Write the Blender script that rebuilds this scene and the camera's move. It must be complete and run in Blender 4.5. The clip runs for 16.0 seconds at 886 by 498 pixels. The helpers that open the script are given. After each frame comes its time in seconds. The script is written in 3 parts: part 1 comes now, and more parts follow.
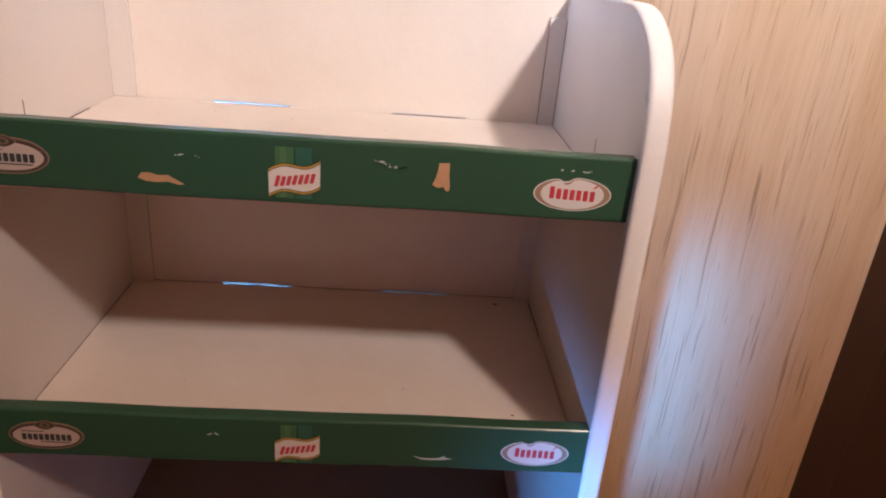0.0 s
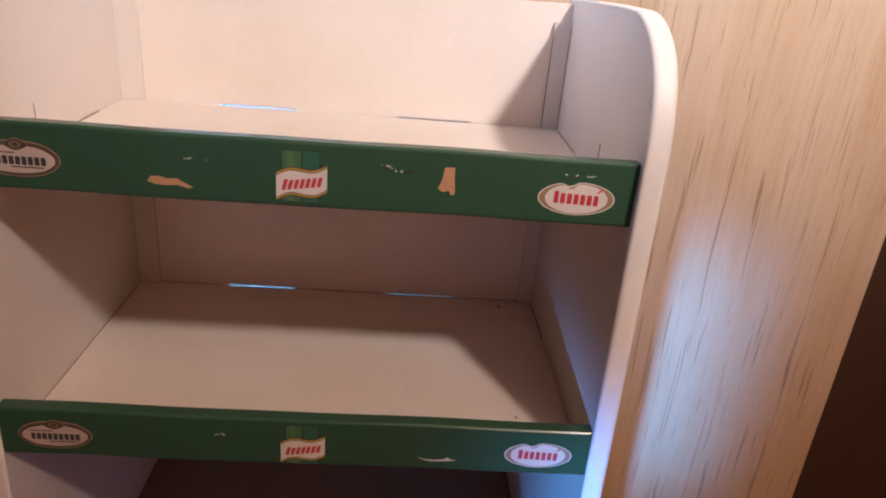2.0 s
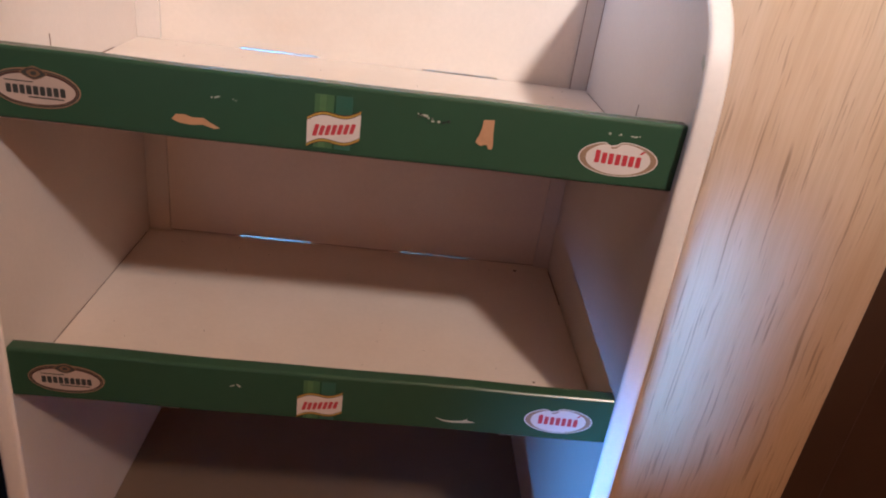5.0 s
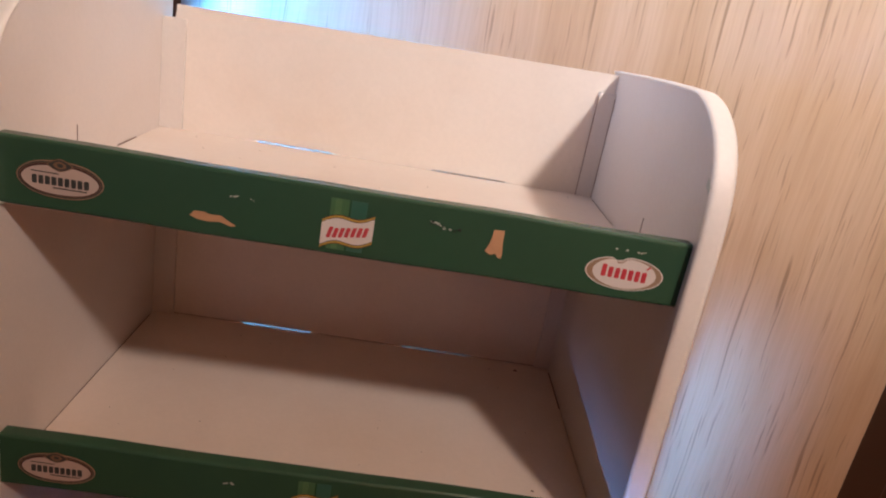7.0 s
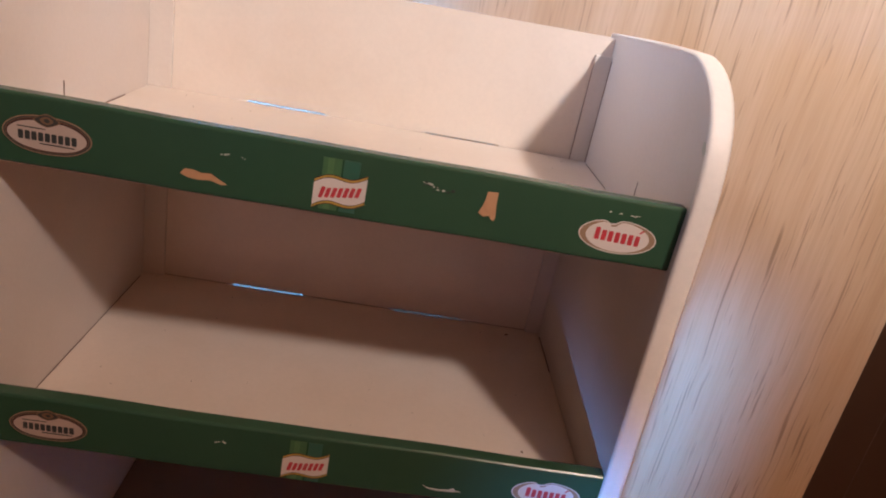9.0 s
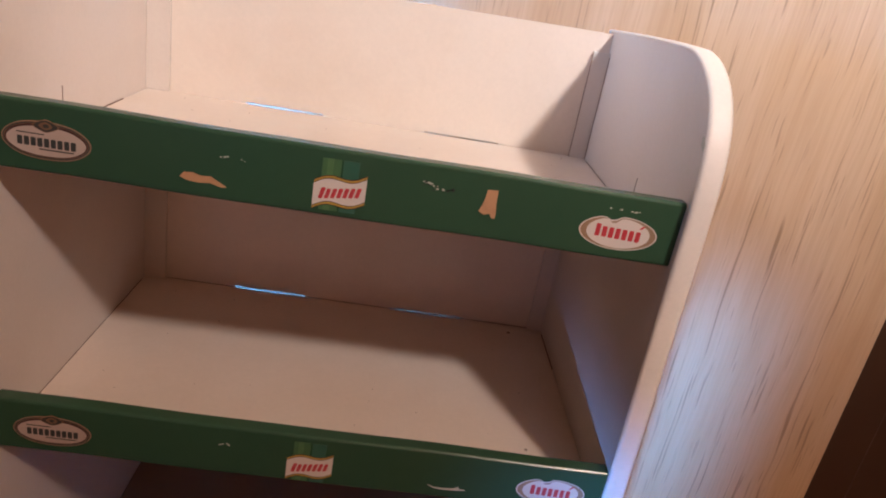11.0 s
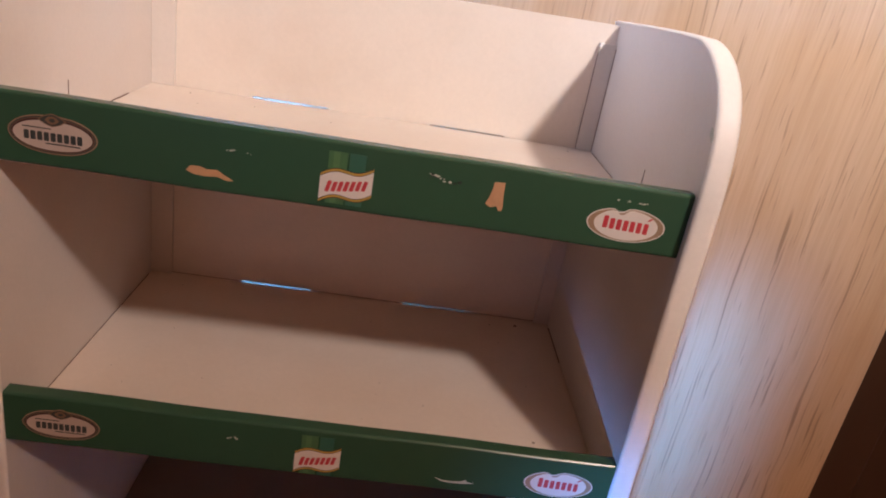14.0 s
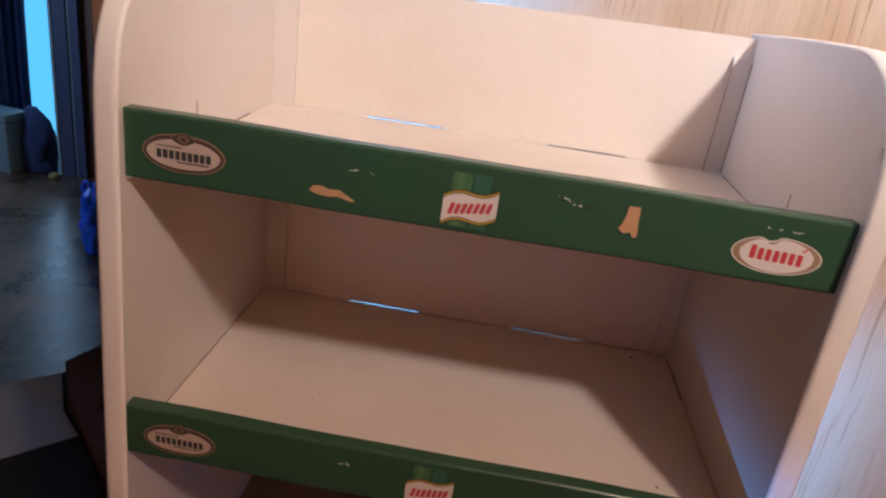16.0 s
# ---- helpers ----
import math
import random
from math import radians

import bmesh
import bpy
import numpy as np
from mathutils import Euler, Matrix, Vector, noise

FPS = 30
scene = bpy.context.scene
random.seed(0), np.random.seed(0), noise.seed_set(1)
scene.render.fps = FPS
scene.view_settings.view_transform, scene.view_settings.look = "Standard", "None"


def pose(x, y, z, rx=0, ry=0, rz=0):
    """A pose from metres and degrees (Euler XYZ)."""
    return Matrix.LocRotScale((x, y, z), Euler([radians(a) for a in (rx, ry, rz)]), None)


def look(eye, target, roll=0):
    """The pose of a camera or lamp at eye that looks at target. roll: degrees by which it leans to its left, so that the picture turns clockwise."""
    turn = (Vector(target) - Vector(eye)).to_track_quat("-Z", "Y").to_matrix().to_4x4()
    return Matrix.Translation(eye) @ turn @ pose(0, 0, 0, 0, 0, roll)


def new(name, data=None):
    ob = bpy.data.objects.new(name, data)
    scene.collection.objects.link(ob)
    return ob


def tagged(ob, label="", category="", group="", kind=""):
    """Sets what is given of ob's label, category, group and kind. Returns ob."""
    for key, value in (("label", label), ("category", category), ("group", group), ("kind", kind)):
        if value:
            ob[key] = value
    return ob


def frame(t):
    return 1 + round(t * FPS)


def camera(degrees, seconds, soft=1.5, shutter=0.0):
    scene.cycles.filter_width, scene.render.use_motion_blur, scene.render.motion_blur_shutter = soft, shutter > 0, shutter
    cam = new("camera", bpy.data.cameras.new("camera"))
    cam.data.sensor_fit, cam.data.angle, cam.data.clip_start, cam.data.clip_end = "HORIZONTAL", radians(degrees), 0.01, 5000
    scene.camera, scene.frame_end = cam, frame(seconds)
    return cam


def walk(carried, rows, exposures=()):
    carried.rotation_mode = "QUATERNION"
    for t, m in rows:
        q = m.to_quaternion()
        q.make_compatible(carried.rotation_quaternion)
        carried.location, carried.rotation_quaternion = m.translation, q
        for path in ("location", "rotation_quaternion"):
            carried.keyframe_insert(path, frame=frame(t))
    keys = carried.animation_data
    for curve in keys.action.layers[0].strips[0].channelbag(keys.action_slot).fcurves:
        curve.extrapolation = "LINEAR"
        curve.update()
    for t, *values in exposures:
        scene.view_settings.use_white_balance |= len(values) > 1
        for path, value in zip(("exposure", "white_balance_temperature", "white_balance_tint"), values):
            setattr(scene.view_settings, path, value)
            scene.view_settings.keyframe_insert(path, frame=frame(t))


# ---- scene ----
cam = camera(64.8, 16.0, soft=1.95, shutter=0.5)
PATH = [
    (0, (0.324, -0.495, 1.334), (0.461, 1.336, 0.541), 4.9),
    (0.5, (0.322, -0.492, 1.333), (0.426, 1.339, 0.535), 4.2),
    (1, (0.321, -0.492, 1.334), (0.406, 1.342, 0.542), 4.5),
    (1.5, (0.323, -0.496, 1.334), (0.427, 1.335, 0.536), 4.5),
    (2, (0.322, -0.5, 1.337), (0.45, 1.334, 0.549), 5.0),
    (2.5, (0.319, -0.491, 1.334), (0.404, 1.344, 0.544), 4.7),
    (3, (0.319, -0.496, 1.337), (0.4, 1.341, 0.549), 5.0),
    (3.2, (0.318, -0.492, 1.336), (0.399, 1.339, 0.536), 4.9),
    (5.3, (0.292, -0.483, 1.319), (0.485, 1.307, 0.448), 9.7),
    (5.5, (0.29, -0.482, 1.327), (0.51, 1.371, 0.608), 11.1),
    (6, (0.285, -0.483, 1.336), (0.428, 1.414, 0.719), 10.6),
    (6.5, (0.282, -0.486, 1.34), (0.398, 1.416, 0.732), 10.8),
    (7, (0.285, -0.483, 1.336), (0.416, 1.401, 0.678), 10.3),
    (7.5, (0.287, -0.483, 1.334), (0.474, 1.384, 0.641), 11.0),
    (8, (0.287, -0.482, 1.332), (0.478, 1.368, 0.598), 11.4),
    (8.5, (0.285, -0.481, 1.332), (0.453, 1.371, 0.595), 11.3),
    (9, (0.285, -0.482, 1.331), (0.454, 1.368, 0.591), 11.3),
    (11.3, (0.285, -0.482, 1.331), (0.448, 1.367, 0.586), 10.0),
    (11.5, (0.285, -0.48, 1.329), (0.442, 1.362, 0.566), 9.7),
    (12, (0.285, -0.48, 1.329), (0.429, 1.365, 0.573), 9.7),
    (12.5, (0.284, -0.48, 1.331), (0.42, 1.37, 0.584), 9.8),
    (13, (0.283, -0.479, 1.329), (0.435, 1.36, 0.559), 9.9),
    (13.5, (0.283, -0.48, 1.33), (0.436, 1.365, 0.574), 10.1),
    (14, (0.284, -0.481, 1.329), (0.439, 1.363, 0.569), 10.0),
    (14.5, (0.283, -0.48, 1.331), (0.423, 1.366, 0.574), 10.0),
    (15, (0.277, -0.475, 1.328), (0.374, 1.367, 0.554), 9.6),
    (15.5, (0.268, -0.463, 1.323), (0.256, 1.367, 0.515), 8.9),
    (16, (0.262, -0.456, 1.32), (0.146, 1.395, 0.571), 8.2),
]
walk(cam, [(t, look(eye, target, roll)) for t, eye, target, roll in PATH],
     exposures=[(0.0, 0.10, 6180, 9), (3.0, 0.12, 6180, 9), (5.5, 0.07, 6350, 10), (6.5, -0.10, 6450, 10), (8.0, -0.10, 6500, 10), (11.5, -0.02, 6450, 10), (14.5, -0.02, 6450, 10), (16.0, 0.02, 6400, 10)])

# ---- light ----
world = bpy.data.worlds.new("world")
scene.world = world
world.use_nodes = True
world.node_tree.nodes["Background"].inputs[0].default_value = (0.30, 0.45, 0.75, 1)
world.node_tree.nodes["Background"].inputs[1].default_value = 0.05
scene.view_settings.exposure = 0.0

WARM = (0.97, 0.652, 0.462)
SPOT_WHITE = (0.89, 0.96, 1.0)
BLUE = (0.07, 0.33, 1.0)
PALE = (0.52, 0.68, 1.0)
CYAN = (0.10, 0.50, 1.0)


def lamp_point(name, place, watts, colour, radius):
    d = bpy.data.lights.new(name, "POINT")
    d.energy, d.color, d.shadow_soft_size = watts, colour, radius
    ob = new(name, d)
    ob.location = place
    return ob


def lamp_spot(name, eye, target, watts, colour, cone, radius):
    d = bpy.data.lights.new(name, "SPOT")
    d.energy, d.color, d.shadow_soft_size, d.spot_size, d.spot_blend = watts, colour, radius, radians(cone), 1.0
    ob = new(name, d)
    ob.matrix_world = look(eye, target)
    return ob


def lamp_area(name, eye, target, watts, colour, width, height, spread):
    d = bpy.data.lights.new(name, "AREA")
    d.shape, d.size, d.size_y = "RECTANGLE", width, height
    d.energy, d.color, d.spread = watts, colour, radians(spread)
    ob = new(name, d)
    ob.matrix_world = look(eye, target)
    return ob


# the room's unseen lamp, in front of the rack and to its right, placed from its shadows
# whiter spot, turned up, added so light fades towards the lower shelves
lamp_spot("upper_rack_spot", (1.13, -1.22, 2.53), (0.76, 0.0, 2.30), 226.0, SPOT_WHITE, 88, 0.07)
# the warm lamp itself
lamp_point("room_lamp_light", (1.13, -1.22, 2.53), 45.0, WARM, 0.07)
# daylight stand-ins: only hall_daylight, in the doorway at the end of the hall, has a visible source
# narrow beam added to turn the panel's curved end blue; its source is unseen
lamp_area("panel_blue_beam", (-3.25, 0.206, 1.0), (0.12, 0.40, 1.12), 7.0, BLUE, 0.20, 0.80, 5)
# added lamp under the ceiling, tints the upper panel lilac; no window there
lamp_area("panel_top_fill", (-1.15, -0.24, 2.62), (0.90, 0.37, 1.54), 2.9, PALE, 0.5, 0.3, 28)
# beam added and narrowed to make the blue patch beside the rack; source unseen
lamp_area("blue_patch_beam", (-0.66, -2.395, 0.59), (0.725, 0.37, 0.77), 0.60, (0.09, 0.36, 1.0), 0.15, 0.42, 5.0)
# weak fill added to lift the back of the second bay; source unseen
lamp_area("second_bay_fill", (-0.42, -2.39, 1.20), (0.36, 0.31, 1.05), 0.55, (0.75, 0.50, 0.85), 0.5, 0.5, 120)
lamp_area("hall_daylight", (-2.20, 3.08, 1.15), (-1.3, 1.0, 0.0), 2.4, (0.45, 0.66, 1.0), 0.16, 1.8, 150)
# fill added for the casing, bag and hall floor; this wall has no window
lamp_area("hall_fill", (-3.2, 1.5, 1.5), (-1.8, 2.9, 0.35), 11.0, (0.34, 0.56, 1.0), 0.6, 0.9, 110)


# ---- materials ----
def material(name):
    m = bpy.data.materials.new(name)
    m.use_nodes = True
    return m, m.node_tree.nodes, m.node_tree.links, m.node_tree.nodes["Principled BSDF"]


def coords(nodes, links, scale):
    tc, mp = nodes.new("ShaderNodeTexCoord"), nodes.new("ShaderNodeMapping")
    mp.inputs["Scale"].default_value = scale
    links.new(tc.outputs["Object"], mp.inputs["Vector"])
    return mp.outputs["Vector"]


def noise_tex(nodes, links, vec, scale, detail=4.0, rough=0.55):
    n = nodes.new("ShaderNodeTexNoise")
    n.inputs["Scale"].default_value, n.inputs["Detail"].default_value, n.inputs["Roughness"].default_value = scale, detail, rough
    links.new(vec, n.inputs["Vector"])
    return n.outputs["Fac"]


def ramp(nodes, links, fac, stops):
    r = nodes.new("ShaderNodeValToRGB")
    els = r.color_ramp.elements
    while len(els) < len(stops):
        els.new(0.5)
    for e, (p, c) in zip(els, stops):
        e.position, e.color = p, (*c, 1) if len(c) == 3 else c
    links.new(fac, r.inputs[0])
    return r.outputs[0]


def mix(nodes, links, fac, a, b, blend="MIX"):
    m = nodes.new("ShaderNodeMix")
    m.data_type, m.blend_type = "RGBA", blend
    for sock, v in ((m.inputs[0], fac), (m.inputs[6], a), (m.inputs[7], b)):
        if isinstance(v, (int, float)):
            sock.default_value = v
        elif isinstance(v, tuple):
            sock.default_value = (*v, 1)
        else:
            links.new(v, sock)
    return m.outputs[2]


def bump(nodes, links, p, height, strength, dist=0.001):
    b = nodes.new("ShaderNodeBump")
    b.inputs["Strength"].default_value, b.inputs["Distance"].default_value = strength, dist
    links.new(height, b.inputs["Height"])
    links.new(b.outputs[0], p.inputs["Normal"])


def worn(name, colour, dark, rough, fine=220.0, coarse=7.0, amount=0.35, relief=0.08, sheen=0.5):
    """A painted or plastic surface: large faint stains, fine grain and uneven gloss."""
    m, nodes, links, p = material(name)
    vec = coords(nodes, links, (1, 1, 1))
    big, small = noise_tex(nodes, links, vec, coarse, 6), noise_tex(nodes, links, vec, fine, 3)
    stain = ramp(nodes, links, big, [(0.42, (0, 0, 0)), (0.75, (1, 1, 1))])
    f = nodes.new("ShaderNodeMath")
    f.operation = "MULTIPLY"
    f.inputs[1].default_value = amount
    links.new(stain, f.inputs[0])
    c = mix(nodes, links, f.outputs[0], colour, dark)
    grain = ramp(nodes, links, small, [(0.3, (0.965, 0.965, 0.965)), (0.7, (1, 1, 1))])
    c = mix(nodes, links, 1.0, c, grain, "MULTIPLY")
    links.new(c, p.inputs["Base Color"])
    r = nodes.new("ShaderNodeMapRange")
    r.inputs[3].default_value, r.inputs[4].default_value = rough * 0.8, min(1.0, rough * 1.25)
    links.new(big, r.inputs[0])
    links.new(r.outputs[0], p.inputs["Roughness"])
    p.inputs["Specular IOR Level"].default_value = sheen
    bump(nodes, links, p, small, relief, 0.0006)
    return m


WHITE = worn("white_laminate", (0.725, 0.64, 0.59), (0.65, 0.545, 0.48), 0.42, amount=0.5)
EDGE = worn("cream_edging", (0.88, 0.80, 0.74), (0.84, 0.75, 0.68), 0.45, coarse=3.0, amount=0.2, relief=0.03)
HARDBOARD = worn("white_hardboard", (0.81, 0.695, 0.615), (0.72, 0.58, 0.48), 0.38, coarse=9.0, amount=0.5)
DARKBOARD = worn("dark_brown_board", (0.22, 0.155, 0.11), (0.16, 0.11, 0.075), 0.55, coarse=9.0, amount=0.5)
GREEN = worn("green_gloss_paint", (0.036, 0.093, 0.052), (0.036, 0.078, 0.046), 0.24, fine=90.0, amount=0.6, relief=0.05)
PAPER = worn("sticker_paper", (0.76, 0.68, 0.63), (0.66, 0.57, 0.51), 0.35, fine=500.0, coarse=40.0)
AGED = worn("aged_sticker_paper", (0.60, 0.47, 0.40), (0.48, 0.36, 0.30), 0.4, fine=500.0, coarse=60.0)
RED = worn("red_print", (0.58, 0.045, 0.06), (0.52, 0.07, 0.07), 0.35, fine=500.0)
GOLD = worn("ochre_print", (0.55, 0.33, 0.06), (0.42, 0.22, 0.05), 0.35, fine=500.0)
TAN_PRINT = worn("tan_print", (0.34, 0.215, 0.135), (0.27, 0.165, 0.10), 0.35, fine=500.0)
BROWN_PRINT = worn("brown_print", (0.22, 0.125, 0.07), (0.16, 0.09, 0.05), 0.35, fine=500.0)
DARK_PRINT = worn("dark_green_print", (0.040, 0.042, 0.038), (0.07, 0.07, 0.06), 0.4, fine=500.0)
OXBLOOD = worn("dark_red_print", (0.055, 0.014, 0.012), (0.085, 0.030, 0.02), 0.4, fine=500.0)
LEAF = worn("light_green_print", (0.070, 0.165, 0.070), (0.050, 0.115, 0.052), 0.3, fine=300.0, coarse=60.0, amount=0.8)
LEAF_LIGHT = worn("pale_green_print", (0.105, 0.215, 0.090), (0.070, 0.150, 0.066), 0.3, fine=300.0, coarse=60.0, amount=0.8)
SCORCH = worn("blackened_paint", (0.010, 0.016, 0.011), (0.018, 0.026, 0.016), 0.6, fine=300.0)
TEAL = worn("teal_print", (0.036, 0.125, 0.085), (0.034, 0.100, 0.060), 0.3, fine=300.0, coarse=60.0)
BARE = worn("bare_fibreboard", (0.58, 0.31, 0.165), (0.42, 0.21, 0.10), 0.8, fine=400.0, coarse=60.0, amount=0.7, relief=0.3)
CHIP = worn("chipped_primer", (0.60, 0.58, 0.50), (0.40, 0.40, 0.34), 0.7, fine=400.0)
GRIME = worn("grimy_joint", (0.20, 0.115, 0.085), (0.12, 0.07, 0.055), 0.8, fine=300.0)
RUST = worn("reddish_grime", (0.36, 0.235, 0.185), (0.24, 0.14, 0.11), 0.8, fine=300.0, coarse=30.0, amount=0.8)
DARKWOOD = worn("dark_brown_wood", (0.060, 0.028, 0.016), (0.035, 0.016, 0.010), 0.4, fine=60.0)
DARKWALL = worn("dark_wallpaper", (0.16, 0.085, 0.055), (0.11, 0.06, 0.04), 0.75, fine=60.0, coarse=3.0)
NAVY = worn("navy_curtain", (0.050, 0.065, 0.13), (0.030, 0.038, 0.075), 0.7, fine=120.0, coarse=5.0, sheen=0.08)
ROOMWALL = worn("beige_wallpaper", (0.42, 0.24, 0.15), (0.36, 0.20, 0.125), 0.8, fine=60.0, coarse=3.0)
CEIL = worn("ceiling_paint", (0.72, 0.66, 0.60), (0.66, 0.60, 0.54), 0.9, coarse=2.0)
GREY = worn("grey_plastic", (0.12, 0.18, 0.20), (0.09, 0.13, 0.14), 0.55, fine=150.0)
BLUEBAG = worn("blue_plastic_film", (0.03, 0.17, 0.95), (0.015, 0.08, 0.65), 0.3, fine=60.0, coarse=20.0, amount=0.8, relief=0.4)
# white card toned down to grey, standing in for the dim light on it
SHEET = worn("dimmed_white_card", (0.20, 0.20, 0.22), (0.16, 0.16, 0.175), 0.7, fine=200.0)
BLACKCLOTH = worn("black_cloth", (0.018, 0.016, 0.018), (0.010, 0.010, 0.012), 0.9, fine=250.0, relief=0.4, sheen=0.08)


CASING = worn("dark_blue_paint", (0.062, 0.072, 0.125), (0.045, 0.050, 0.088), 0.5, fine=90.0, coarse=6.0)
# pale colour stands in for daylight on the jamb's edge; also used for the bead
JAMB = worn("pale_teal_edge", (0.30, 0.36, 0.36), (0.22, 0.27, 0.27), 0.5)
YELLOW = worn("yellow_cloth", (0.30, 0.24, 0.07), (0.18, 0.14, 0.05), 0.9, relief=0.4)
SIDEWALL = worn("brown_varnish", (0.20, 0.095, 0.050), (0.14, 0.065, 0.035), 0.5, fine=60.0, coarse=4.0)
BROWNCLOTH = worn("brown_wool", (0.085, 0.045, 0.036), (0.06, 0.032, 0.026), 0.9, fine=250.0, relief=0.4, sheen=0.08)


def wood_panel():
    """Light wood-look laminate: soft broad bands, faint fibre and sparse short dark pores that waver."""
    m, nodes, links, p = material("light_wood_laminate")
    tc = nodes.new("ShaderNodeTexCoord")
    sway = nodes.new("ShaderNodeTexNoise")
    sway.inputs["Scale"].default_value, sway.inputs["Detail"].default_value = 7.0, 2.0
    links.new(tc.outputs["Object"], sway.inputs["Vector"])
    shift = nodes.new("ShaderNodeVectorMath")
    shift.operation = "MULTIPLY_ADD"
    links.new(sway.outputs["Color"], shift.inputs[0])
    shift.inputs[1].default_value = (0.012, 0.0, 0.0)
    links.new(tc.outputs["Object"], shift.inputs[2])

    def grain(scale, detail, rough):
        mp = nodes.new("ShaderNodeMapping")
        mp.inputs["Scale"].default_value = scale
        links.new(shift.outputs[0], mp.inputs["Vector"])
        return noise_tex(nodes, links, mp.outputs["Vector"], 1.0, detail, rough)

    broad = grain((13, 1, 0.8), 3, 0.5)
    fibre = grain((330, 1, 9.0), 3, 0.6)
    long_pores, short_pores = grain((180, 1, 5.5), 2.0, 0.45), grain((330, 1, 14.0), 2.0, 0.4)
    c = ramp(nodes, links, broad, [(0.32, (0.52, 0.325, 0.18)), (0.52, (0.59, 0.39, 0.238)), (0.70, (0.56, 0.375, 0.232))])
    c = mix(nodes, links, 1.0, c, ramp(nodes, links, fibre, [(0.34, (0.925, 0.905, 0.88)), (0.60, (1, 1, 1))]), "MULTIPLY")
    long_dark = ramp(nodes, links, long_pores, [(0.64, (0, 0, 0)), (0.71, (0.64, 0.64, 0.64))])
    short_dark = ramp(nodes, links, short_pores, [(0.66, (0, 0, 0)), (0.75, (0.5, 0.5, 0.5))])
    dark = mix(nodes, links, 1.0, long_dark, short_dark, "LIGHTEN")
    c = mix(nodes, links, dark, c, (0.23, 0.125, 0.06))
    links.new(c, p.inputs["Base Color"])
    p.inputs["Roughness"].default_value = 0.40
    inv = nodes.new("ShaderNodeMath")
    inv.operation = "SUBTRACT"
    inv.inputs[0].default_value = 1.0
    links.new(dark, inv.inputs[1])
    bump(nodes, links, p, inv.outputs[0], 0.06, 0.0004)
    return m


WOOD = wood_panel()


def lino():
    """Dark worn linoleum, shiny in patches."""
    m, nodes, links, p = material("worn_linoleum")
    vec = coords(nodes, links, (1, 1, 1))
    a, b = noise_tex(nodes, links, vec, 4.0, 8, 0.65), noise_tex(nodes, links, vec, 22.0, 5)
    c = ramp(nodes, links, a, [(0.38, (0.055, 0.036, 0.024)), (0.62, (0.22, 0.14, 0.085))])
    c = mix(nodes, links, 1.0, c, ramp(nodes, links, b, [(0.3, (0.6, 0.6, 0.6)), (0.7, (1, 1, 1))]), "MULTIPLY")
    links.new(c, p.inputs["Base Color"])
    r = nodes.new("ShaderNodeMapRange")
    r.inputs[3].default_value, r.inputs[4].default_value = 0.14, 0.44
    links.new(a, r.inputs[0])
    links.new(r.outputs[0], p.inputs["Roughness"])
    bump(nodes, links, p, b, 0.3, 0.003)
    return m


LINO = lino()


def glowing(name, colour, strength):
    m, nodes, links, p = material(name)
    p.inputs["Base Color"].default_value = (*colour, 1)
    p.inputs["Emission Color"].default_value = (*colour, 1)
    p.inputs["Emission Strength"].default_value = strength
    return m


SKY = glowing("daylight_outside", (0.10, 0.50, 0.85), 1.2)


# ---- mesh helpers ----
def finish(name, bm, mats, smooth=False):
    me = bpy.data.meshes.new(name)
    bmesh.ops.recalc_face_normals(bm, faces=bm.faces)
    bm.to_mesh(me)
    bm.free()
    for m in mats if isinstance(mats, (list, tuple)) else [mats]:
        me.materials.append(m)
    if smooth:
        for f in me.polygons:
            f.use_smooth = True
    return me


def part(name, bm, mats, parent, label="", smooth=False):
    """Links a bmesh as one mesh object under a thing or part, built in world places."""
    ob = new(name, finish(name, bm, mats, smooth))
    ob.parent = parent
    if parent.parent is None:
        ob.matrix_parent_inverse = parent.matrix_basis.inverted()
    if label:
        ob["label"] = label
    return ob


def thing(name, place, label, category, kind=""):
    ob = new(name)
    ob.matrix_basis = Matrix.Translation(place)
    return tagged(ob, label, category, kind=kind)


def box(x0, x1, y0, y1, z0, z1, r=0.0, bm=None, seg=2):
    b = bmesh.new()
    bmesh.ops.create_cube(b, size=1)
    for v in b.verts:
        v.co = ((x0 + x1) / 2 + v.co.x * (x1 - x0), (y0 + y1) / 2 + v.co.y * (y1 - y0), (z0 + z1) / 2 + v.co.z * (z1 - z0))
    if r:
        bmesh.ops.bevel(b, geom=b.edges[:], offset=r, segments=seg, profile=0.5, affect="EDGES")
    if bm is None:
        return b
    me = bpy.data.meshes.new("tmp")
    b.to_mesh(me)
    b.free()
    bm.from_mesh(me)
    bpy.data.meshes.remove(me)
    return bm


